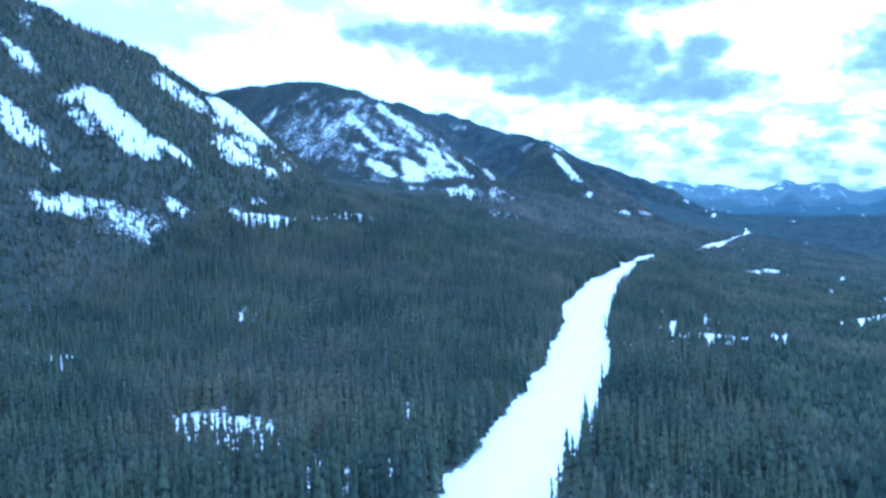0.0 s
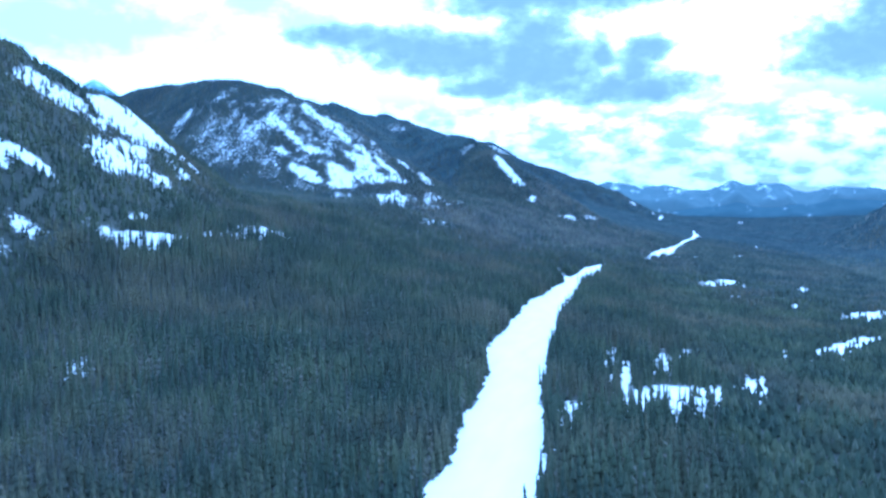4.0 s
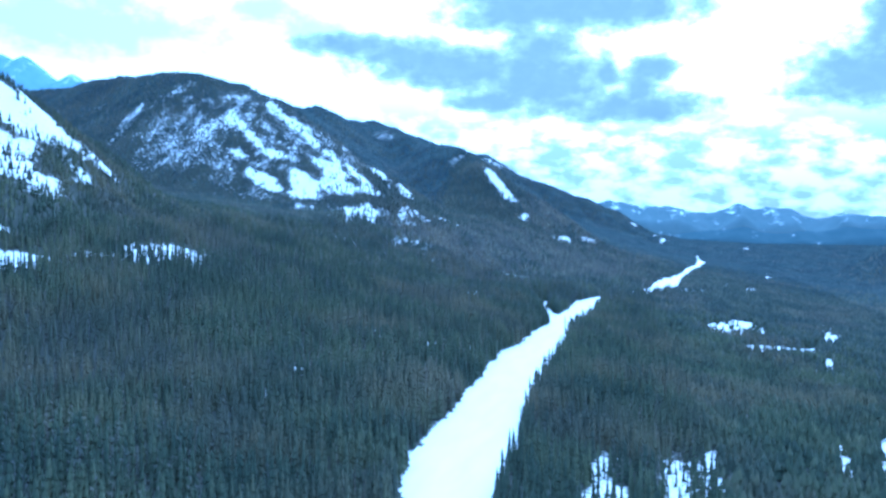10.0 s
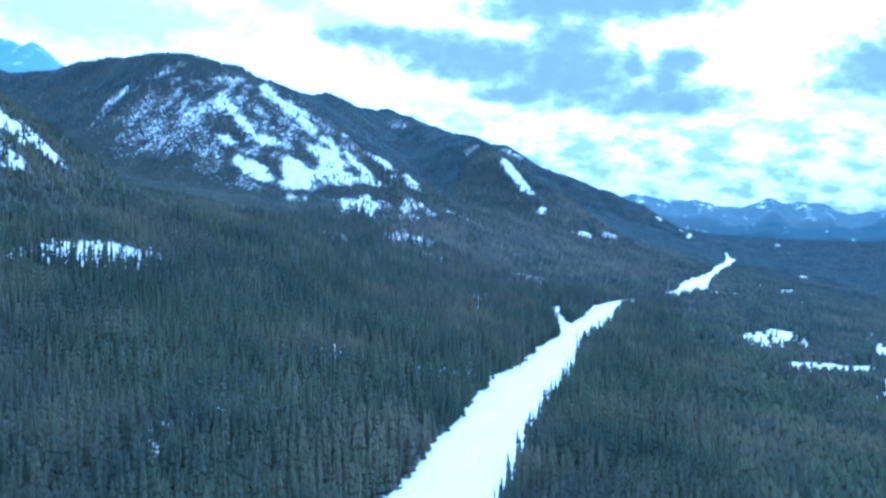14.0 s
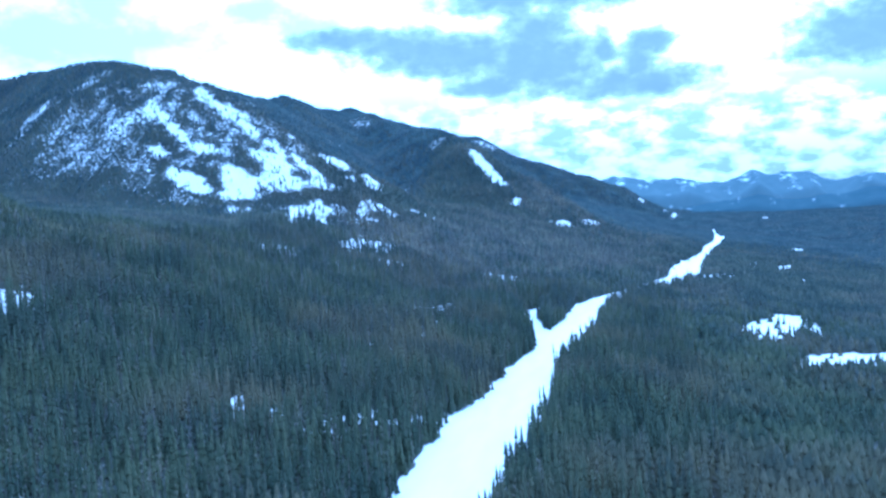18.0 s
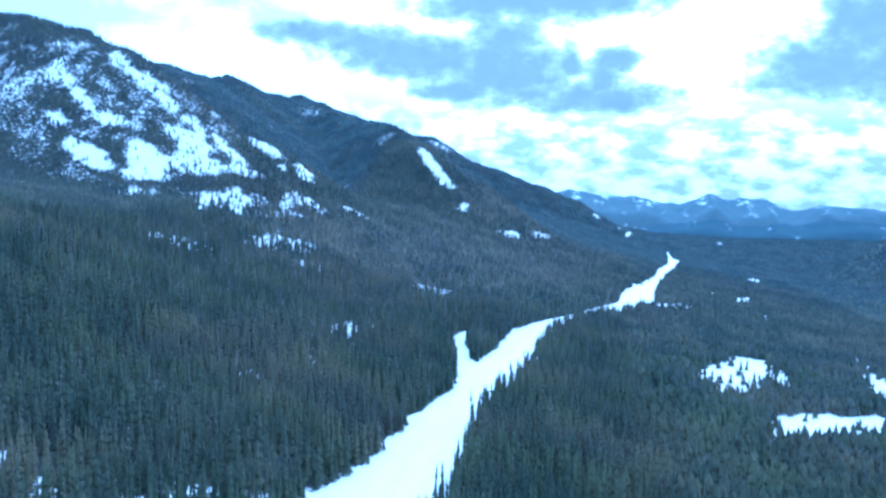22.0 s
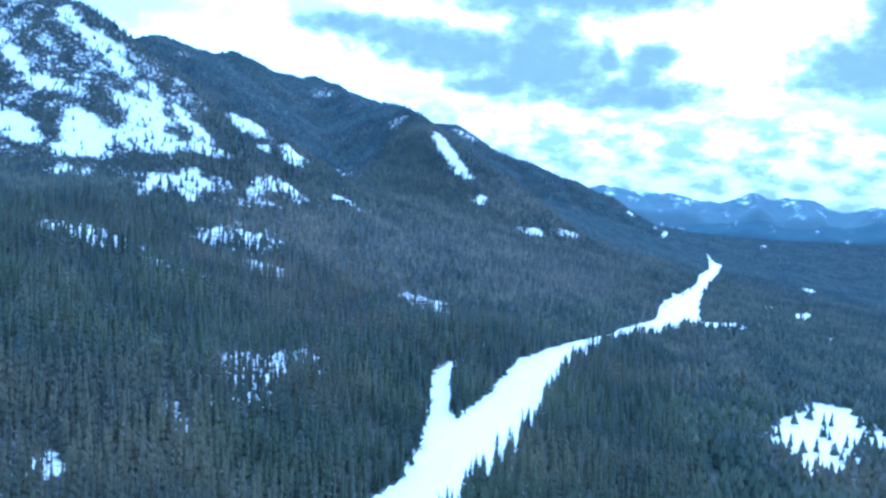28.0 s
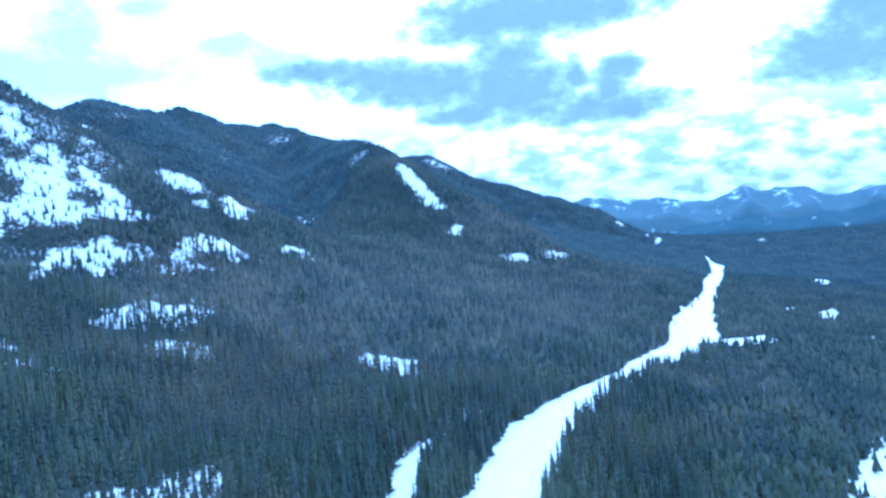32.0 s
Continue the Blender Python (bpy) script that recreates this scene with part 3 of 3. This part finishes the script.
def build_ground():
    """One unbroken sheet; the faces of each mountain are an object of their own, butted to the valley floor along shared edges."""
    xs = np.concatenate([np.arange(-2800, -1200, 40), np.arange(-1200, 420, 7), np.arange(420, 1900, 30)])
    ys = np.concatenate([np.arange(-300, 240, 20), np.arange(240, 2100, 7), np.arange(2100, 3000, 9), np.arange(3000, 4990, 18)])
    gx, gy = np.meshgrid(xs, ys)
    z = height(gx, gy) - 0.5 * (on_river(gx, gy) < 2)
    v = np.stack([gx, gy, z], -1).reshape(-1, 3)
    i = np.arange(len(ys) - 1)[:, None] * len(xs) + np.arange(len(xs) - 1)[None]
    f = np.stack([i, i + 1, i + 1 + len(xs), i + len(xs)], -1).reshape(-1, 4)
    free = np.clip(1.3 * openness(gx, gy), 0, 1).ravel().astype(np.float32)
    crests = [ridge(gx, gy, NEAR_MOUNTAIN, 1.15), np.maximum(ridge(gx, gy, BIG_MOUNTAIN, 0.88, 25.0, 1.5), ridge(gx, gy, BIG_SHOULDER, 0.8, 25.0, 0.9)), np.maximum(ridge(gx, gy, BACK_RIDGE, 0.62), ridge(gx, gy, SPUR_RIDGE, 0.7, 25.0, 0.9)), ridge(gx, gy, EAST_HILL, 0.6)]
    floor = valley(gx, gy) + 12
    owner = np.argmax(np.stack([floor] + crests), 0).ravel()[f[:, 0]]
    made = (("ground", "snowy forested valley floor rising gently from the river", "ground"),
            ("mountain_1", "steep forested mountain with long bright snow slopes", "mountain"),
            ("mountain_2", "rounded forested mountain with broad mottled snowfields", "mountain"),
            ("mountain_3", "long dark forested ridge with a narrow snow strip", "mountain"),
            ("mountain_4", "low dark forested hill beside the plain", "mountain"))
    for k, (name, label, category) in enumerate(made):
        mine = f[owner == k]
        used, back = np.unique(mine, return_inverse=True)
        me = mesh_from(name, v[used], back.reshape(-1, 4), SNOW)
        me.attributes.new("open", "FLOAT", "POINT").data.foreach_set("value", free[used])
        tagged(new(name, me), label, category, kind="structure")


build_ground()


def build_river():
    xs, ys = np.arange(-140, 330, 2.0), np.arange(60, 3720, 3.0)
    gx, gy = np.meshgrid(xs, ys)
    z = height(gx, gy) + 0.15 + 0.25 * fbm(gx, gy, 30, 3)
    i = np.arange(len(ys) - 1)[:, None] * len(xs) + np.arange(len(xs) - 1)[None]
    f = np.stack([i, i + 1, i + 1 + len(xs), i + len(xs)], -1).reshape(-1, 4)
    wet = (on_river(gx, gy) < 3.0).ravel()
    f = f[wet[f].all(1)]
    used, back = np.unique(f, return_inverse=True)
    v = np.stack([gx, gy, z], -1).reshape(-1, 3)[used]
    ob = new("river", mesh_from("river", v, back.reshape(-1, 4), RIVER_SNOW))
    return tagged(ob, "frozen winding river under untouched bright white snow", "river", kind="structure")


build_river()


def build_distance(name, label, line, fall, x0, x1, y0, y1, gap, mat, relief, foot):
    xs, ys = np.arange(x0, x1 + 1, gap), np.arange(y0, y1 + 1, gap)
    gx, gy = np.meshgrid(xs, ys)
    h = ridge(gx, gy, line, fall, 12.0)
    h = h + relief * (0.4 * fbm(gx, gy, 90, 4) + 1.2 * (0.45 - 1.6 * np.abs(fbm(gx + 90, 0.5 * gy + 40, 230, 3))))
    h = np.maximum(h, foot - 40 + 8 * fbm(gx, gy, 90, 3)) - (foot + 60) * (1 - step(gy, y0, y0 + 70))
    v = np.stack([gx, gy, h], -1).reshape(-1, 3)
    i = np.arange(len(ys) - 1)[:, None] * len(xs) + np.arange(len(xs) - 1)[None]
    f = np.stack([i, i + 1, i + 1 + len(xs), i + len(xs)], -1).reshape(-1, 4)
    ob = new(name, mesh_from(name, v, f, mat))
    return tagged(ob, label, "mountains", kind="structure")


build_distance("backdrop_far_range", "distant hazy blue forested mountain range with snow patches", FAR_RANGE, 0.55, -500, 1480, 4440, 4800, 8, FAR_HILLS, 34.0, 40)
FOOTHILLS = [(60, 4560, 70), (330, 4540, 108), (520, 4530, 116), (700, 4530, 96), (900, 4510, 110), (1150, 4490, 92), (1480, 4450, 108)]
build_distance("backdrop_foothills", "low hazy dark blue foothills below the distant range", FOOTHILLS, 0.45, 0, 1480, 4340, 4600, 10, LOW_HILLS, 16.0, 40)
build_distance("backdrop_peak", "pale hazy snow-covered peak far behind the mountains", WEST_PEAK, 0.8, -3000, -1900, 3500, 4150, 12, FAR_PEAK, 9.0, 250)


# ------------------------------------------------------------------ single trees on the bank and round the clearing
def part(name, bm, mat, parent, label=""):
    me = bpy.data.meshes.new(name)
    bm.to_mesh(me)
    bm.free()
    me.materials.append(mat)
    me.attributes.new("tone", "FLOAT", "POINT").data.foreach_set("value", np.full(len(me.vertices), rng.random(), np.float32))
    ob = new(name, me)
    ob.parent = parent
    return tagged(ob, label) if label else ob


def trunk_bm(tall, thick, lean):
    bm = bmesh.new()
    rings = []
    for k in range(6):
        u = k / 5
        r = thick * (1 - 0.93 * u) * (1.35 if k == 0 else 1.0)
        rings.append([bm.verts.new((r * math.cos(a) + lean * u * u, r * math.sin(a), u * tall * 0.97)) for a in (2 * math.pi * s / 7 for s in range(7))])
    for lo, hi in zip(rings, rings[1:]):
        for s in range(7):
            bm.faces.new((lo[s], lo[(s + 1) % 7], hi[(s + 1) % 7], hi[s]))
    bm.faces.new(rings[-1])
    return bm


def crown_bm(tall, wide, whorls, lean, rnd):
    """Drooping boughs in whorls, each a bent ragged blade with thickness."""
    bm = bmesh.new()
    for k in range(whorls):
        u = 0.10 + 0.88 * (k / (whorls - 1)) ** 0.95
        reach = wide * (1 - u) ** 0.8 * rnd.uniform(0.8, 1.15) + 0.12
        count = max(4, int(9 - 5 * u))
        for s in range(count):
            if rnd.random() < 0.08:
                continue
            a = 2 * math.pi * (s + rnd.uniform(-0.3, 0.3)) / count + k * 1.3
            r = reach * rnd.uniform(0.65, 1.2)
            z = u * tall + rnd.uniform(-0.12, 0.12)
            side = 0.34 * r + 0.1
            dx, dy = math.cos(a), math.sin(a)
            cx = lean * u * u
            drop = 0.32 * r
            p0 = bm.verts.new((cx, 0, z + 0.22))
            p1 = bm.verts.new((cx + dx * r * 0.55 - dy * side, dy * r * 0.55 + dx * side, z - drop * 0.4))
            p2 = bm.verts.new((cx + dx * r * 0.55 + dy * side, dy * r * 0.55 - dx * side, z - drop * 0.4))
            p3 = bm.verts.new((cx + dx * r, dy * r, z - drop))
            p4 = bm.verts.new((cx + dx * r * 0.5, dy * r * 0.5, z - drop * 0.4 - 0.35 * (1.2 - u)))
            for tri in ((p0, p1, p3), (p0, p3, p2), (p1, p4, p3), (p4, p2, p3), (p0, p4, p1), (p0, p2, p4)):
                bm.faces.new(tri)
    top = bm.verts.new((lean, 0, tall))
    ring = [bm.verts.new((lean + 0.14 * math.cos(a), 0.14 * math.sin(a), tall * 0.93)) for a in (0, 2.1, 4.2)]
    for s in range(3):
        bm.faces.new((ring[s], ring[(s + 1) % 3], top))
    return bm


def spruce(rnd, tall, wide):
    lean = rnd.uniform(-0.25, 0.25)
    root = new("spruce_tree")
    part("trunk", trunk_bm(tall, 0.022 * tall, lean), BARK, root, "grey-brown bark")
    part("crown", crown_bm(tall, wide, 15, lean, rnd), NEEDLES, root)
    return root


def larch_bm(tall, rnd):
    """Thin upturned twigs, each a slim three-sided spike."""
    bm = bmesh.new()
    for k in range(46):
        u = 0.2 + 0.77 * k / 46
        a = k * 2.4 + rnd.uniform(-0.4, 0.4)
        r = tall * (0.15 * (1 - u) + 0.015) * rnd.uniform(0.6, 1.2)
        z, rise = u * tall, r * rnd.uniform(0.1, 0.45)
        dx, dy = math.cos(a), math.sin(a)
        tip = bm.verts.new((dx * r, dy * r, z + rise))
        ring = [bm.verts.new((-dy * s, dx * s, z + h)) for s, h in ((0.07, 0), (-0.07, 0), (0, 0.12))]
        for s in range(3):
            bm.faces.new((ring[s], ring[(s + 1) % 3], tip))
    return bm


def larch(rnd, tall):
    root = new("larch_tree")
    part("trunk", trunk_bm(tall, 0.014 * tall, rnd.uniform(-0.2, 0.2)), BARK, root, "pale grey-brown bark")
    part("crown", larch_bm(tall, rnd), TWIGS, root)
    return root


def single_trees():
    rnd = random.Random(11)
    kinds = [spruce(rnd, rnd.uniform(7.0, 10.5), rnd.uniform(1.1, 1.7)) for _ in range(7)]
    places = []
    for y in np.arange(560, 1560, 7.0):
        w = river_half(y)
        places.append((river_x(y) - w - 3.5 - 5 * rnd.random(), y + rnd.uniform(-2, 2), 0))
    for y in np.arange(620, 1640, 8.6):
        w = river_half(y)
        places.append((river_x(y) + w + 0.5 + 4 * rnd.random(), y + rnd.uniform(-2, 2), 0))
    for _ in range(40):
        places.append((-155 + rnd.uniform(-30, 30), 285 + rnd.uniform(-14, 14), 1))
    xs, ys = np.array([p[0] for p in places]), np.array([p[1] for p in places])
    ok = on_river(xs, ys) > 1.0
    zs = height(xs, ys)
    first = [True] * len(kinds)
    for x, y, z, keep, (_, _, where) in zip(xs, ys, zs, ok, places):
        if not keep:
            continue
        k = rnd.randrange(len(kinds))
        m = pose(x, y, z - 0.15, 0, 0, rnd.uniform(0, 360))
        if first[k]:
            ob, first[k] = kinds[k], False
            ob.matrix_basis = m
        else:
            ob = copy_thing(kinds[k], m)
        if where:
            tagged(ob, "slender dark green spruce beside a snowy forest clearing", "tree", "spruces round the clearing")
        else:
            tagged(ob, "slender dark green spruce on the snowy river bank", "tree", "spruces along the river bank")


def single_larches():
    rnd = random.Random(23)
    kinds = [larch(rnd, rnd.uniform(9.0, 13.0)) for _ in range(4)]
    first = [True] * 4
    for n in range(90):
        y = 600 + 960 * (n + rnd.random()) / 90
        x = float(river_x(y) - river_half(y)) - rnd.uniform(9, 26)
        if on_river(np.array([x]), np.array([y]))[0] < 2:
            continue
        k = rnd.randrange(4)
        m = pose(x, y, float(height(np.array([x]), np.array([y]))[0]) - 0.15, 0, 0, rnd.uniform(0, 360))
        if first[k]:
            ob, first[k] = kinds[k], False
            ob.matrix_basis = m
        else:
            ob = copy_thing(kinds[k], m)
        tagged(ob, "leafless grey-brown larch among spruces near the river", "tree", "larches near the river")


single_trees()
single_larches()


# ------------------------------------------------------------------ woods
def cones(tiers, sides, wide=0.15, ragged=0.5):
    """A conifer one metre high: stacked ragged cones."""
    v, f = [], []
    for k in range(tiers):
        lo, hi = 0.06 + 0.9 * k / tiers, min(1.0, 0.06 + 0.94 * (k + 1.5) / tiers)
        r = wide * (1 - 0.88 * k / tiers)
        n = len(v)
        for s in range(sides):
            a = 2 * math.pi * (s + 0.5 * (k % 2)) / sides
            rr = r * (1 - ragged / 2 + ragged * rng.random())
            v.append((rr * math.cos(a), rr * math.sin(a), lo + 0.05 * rng.random()))
        v.append((0, 0, hi))
        f += [(n + s, n + (s + 1) % sides, n + sides) for s in range(sides)]
    return np.array(v), np.array(f)


def bare(boughs):
    """A leafless larch one metre high: a thin stem with short upturned boughs."""
    v = [(0.012, 0, 0), (-0.008, 0.011, 0), (-0.008, -0.011, 0), (0, 0, 1.0)]
    f = [(0, 1, 3), (1, 2, 3), (2, 0, 3)]
    for k in range(boughs):
        u = 0.22 + 0.7 * k / boughs
        a, r = k * 2.4, 0.13 * (1 - u) + 0.02
        n = len(v)
        dx, dy = math.cos(a), math.sin(a)
        v += [(0, 0, u), (dx * r - dy * 0.02, dy * r + dx * 0.02, u + 0.03), (dx * r * 1.1 + dy * 0.02, dy * r * 1.1 - dx * 0.02, u + 0.07)]
        f.append((n, n + 1, n + 2))
    return np.array(v), np.array(f)


def scatter(x0, x1, y0, y1, gap, shade):
    gx, gy = np.meshgrid(np.arange(x0, x1, gap), np.arange(y0, y1, gap))
    x = (gx + rng.uniform(-1.0, 1.0, gx.shape) * gap).ravel()
    y = (gy + rng.uniform(-1.0, 1.0, gy.shape) * gap).ravel()
    keep = rng.random(len(x)) < np.maximum((1 - openness(x, y)) ** shade, 0.02)
    # a few trees stand out on the snowy margin
    keep &= on_river(x, y) > np.where((rng.random(len(x)) < 0.3) & (y > 850), -4.5, 1.5)
    keep &= rng.random(len(x)) > 0.35 * step(fbm(x, y, 18, 3), 0.05, 0.45)
    keep &= ~((np.abs(x + 155) < 30) & (np.abs(y - 285) < 14) & (rng.random(len(x)) < 0.8))
    return x[keep], y[keep]


def wood(name, label, x, y, tall, template, mat, even=False):
    v, f = template
    n = len(x)
    z = height(x, y)
    h = tall * rng.uniform(*((0.75, 1.2) if even else (0.5, 1.35)), n) * (1 + 0.25 * fbm(x, y, 60, 3))
    w = h * rng.uniform(0.7, 1.3, n)
    a = rng.uniform(0, 2 * math.pi, n)
    ca, sa = np.cos(a)[:, None], np.sin(a)[:, None]
    vx, vy, vz = v[None, :, 0], v[None, :, 1], v[None, :, 2]
    lean = rng.normal(0, 0.02, (n, 2)) * h[:, None]
    out = np.stack([x[:, None] + (vx * ca - vy * sa) * w[:, None] + vz * lean[:, :1], y[:, None] + (vx * sa + vy * ca) * w[:, None] + vz * lean[:, 1:], z[:, None] + vz * h[:, None] - 0.3], -1)
    faces = f[None] + (np.arange(n) * len(v))[:, None, None]
    me = mesh_from(name, out.reshape(-1, 3), faces.reshape(-1, 3), mat)
    me.attributes.new("tone", "FLOAT", "POINT").data.foreach_set("value", np.repeat(rng.random(n), len(v)).astype(np.float32))
    return tagged(new(name, me), label, "forest", kind="stuff")


def larch_share(x, y, share):
    """More leafless larch on the lower slopes west of the river."""
    d = river_x(y) - x
    n = fbm(x, y, 110, 3)
    lower = step(d, 50, 110) * (1 - step(d, 300, 420)) * (0.75 * step(y, 1500, 1850) * (1 - step(y, 2700, 3000)) + 0.18 * step(y, 380, 480) * (1 - step(y, 1500, 1850)))
    return share * (1 + 1.2 * n) + np.clip(lower * (1 + 0.9 * n), 0, 0.75)


def build_woods():
    near, mid, slope, broad, far, plain, larch_spike, larch_mid = cones(5, 5, 0.098, 0.8), cones(2, 3, 0.205, 0.5), cones(2, 3, 0.26, 0.5), cones(2, 3, 0.28, 0.5), cones(1, 4, 0.44, 0.5), cones(1, 4, 0.44, 0.5), bare(9), cones(2, 3, 0.13, 0.7)
    # name, label, template, height, gap, share of leafless larch and its template, area
    boxes = (("valley_forest", "dense dark conifer forest with leafless larches by the river", near, 12.5, 3.2, 0.08, larch_spike, (-420, 40, 130, 1700)),
             ("mountain_forest", "dark conifer forest thinning over steep snowy mountain slopes", mid, 7.6, 3.7, 0.04, larch_mid, (-1250, -420, 450, 1450)),
             ("mountain_forest", "conifer forest thinning over broad mottled mountain snowfields", slope, 5.6, 3.7, 0.06, larch_mid, (-1250, -420, 1450, 2300)),
             ("valley_forest", "dense dark conifer forest on the upper valley floor", mid, 9.5, 4.8, 0.04, larch_mid, (-420, 70, 1700, 2800)),
             ("plain_forest", "haze-blue conifer forest on the plain across the river", broad, 9.5, 5.4, 0.0, larch_mid, (70, 420, 1700, 2800)),
             ("ridge_forest", "dark haze-tinted conifer forest covering the far ridge", far, 7.0, 5.8, 0.0, larch_mid, (-1250, 300, 2800, 4450)),
             ("plain_forest", "haze-blue conifer forest below the far hills", far, 7.0, 7.6, 0.0, larch_mid, (300, 1300, 2800, 4450)),
             ("ridge_forest", "dark conifer forest in the side valley behind the mountain", far, 7.0, 5.4, 0.0, larch_mid, (-1250, -420, 2300, 2800)),
             ("plain_forest", "dark conifer forest with clearings on the eastern plain", broad, 9.5, 4.6, 0.0, larch_mid, (40, 640, 130, 1700)),
             ("plain_forest", "dark conifer forest on the eastern plain and hill", far, 9.0, 6.4, 0.0, larch_mid, (420, 1300, 1700, 2800)),
             ("valley_forest", "dense dark conifer forest at the mouth of the valley", mid, 10.0, 4.6, 0.0, larch_mid, (-420, 640, -300, 130)),
             ("mountain_forest", "dark conifer forest on the shoulder of the mountain", broad, 9.0, 6.0, 0.0, larch_mid, (-1250, -420, -300, 450)),
             ("mountain_forest", "dark conifer forest over the mountains to the west", plain, 11.0, 15.0, 0.0, larch_mid, (-2800, -1250, -300, 4450)),
             ("plain_forest", "dark conifer forest stretching away over the eastern plain", broad, 10.0, 7.0, 0.0, larch_mid, (640, 1900, -300, 1700)),
             ("plain_forest", "dark conifer forest on the plain below the far hills", plain, 10.5, 13.0, 0.0, larch_mid, (1300, 1900, 1700, 4450)))
    for name, label, tpl, tall, gap, share, bare_tpl, (x0, x1, y0, y1) in boxes:
        x, y = scatter(x0, x1, y0, y1, gap, 0.75 if tpl is near else 0.95)
        leafless = rng.random(len(x)) < larch_share(x, y, share)
        # painted distance haze: duller needles on slopes, blue-green on the plain, mingling at borders
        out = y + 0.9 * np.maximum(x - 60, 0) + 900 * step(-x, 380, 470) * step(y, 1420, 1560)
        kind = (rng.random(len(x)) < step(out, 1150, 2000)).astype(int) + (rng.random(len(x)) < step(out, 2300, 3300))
        for k, mat in enumerate((NEEDLES, THIN_HAZE_NEEDLES, HAZY_NEEDLES)):
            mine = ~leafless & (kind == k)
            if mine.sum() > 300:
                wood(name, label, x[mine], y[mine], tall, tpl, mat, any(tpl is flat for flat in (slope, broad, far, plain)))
        if leafless.sum() > 500:
            wood("larch_wood", "leafless grey-brown larches scattered through the forest", x[leafless], y[leafless], tall * 1.03, bare_tpl, TWIGS)


build_woods()
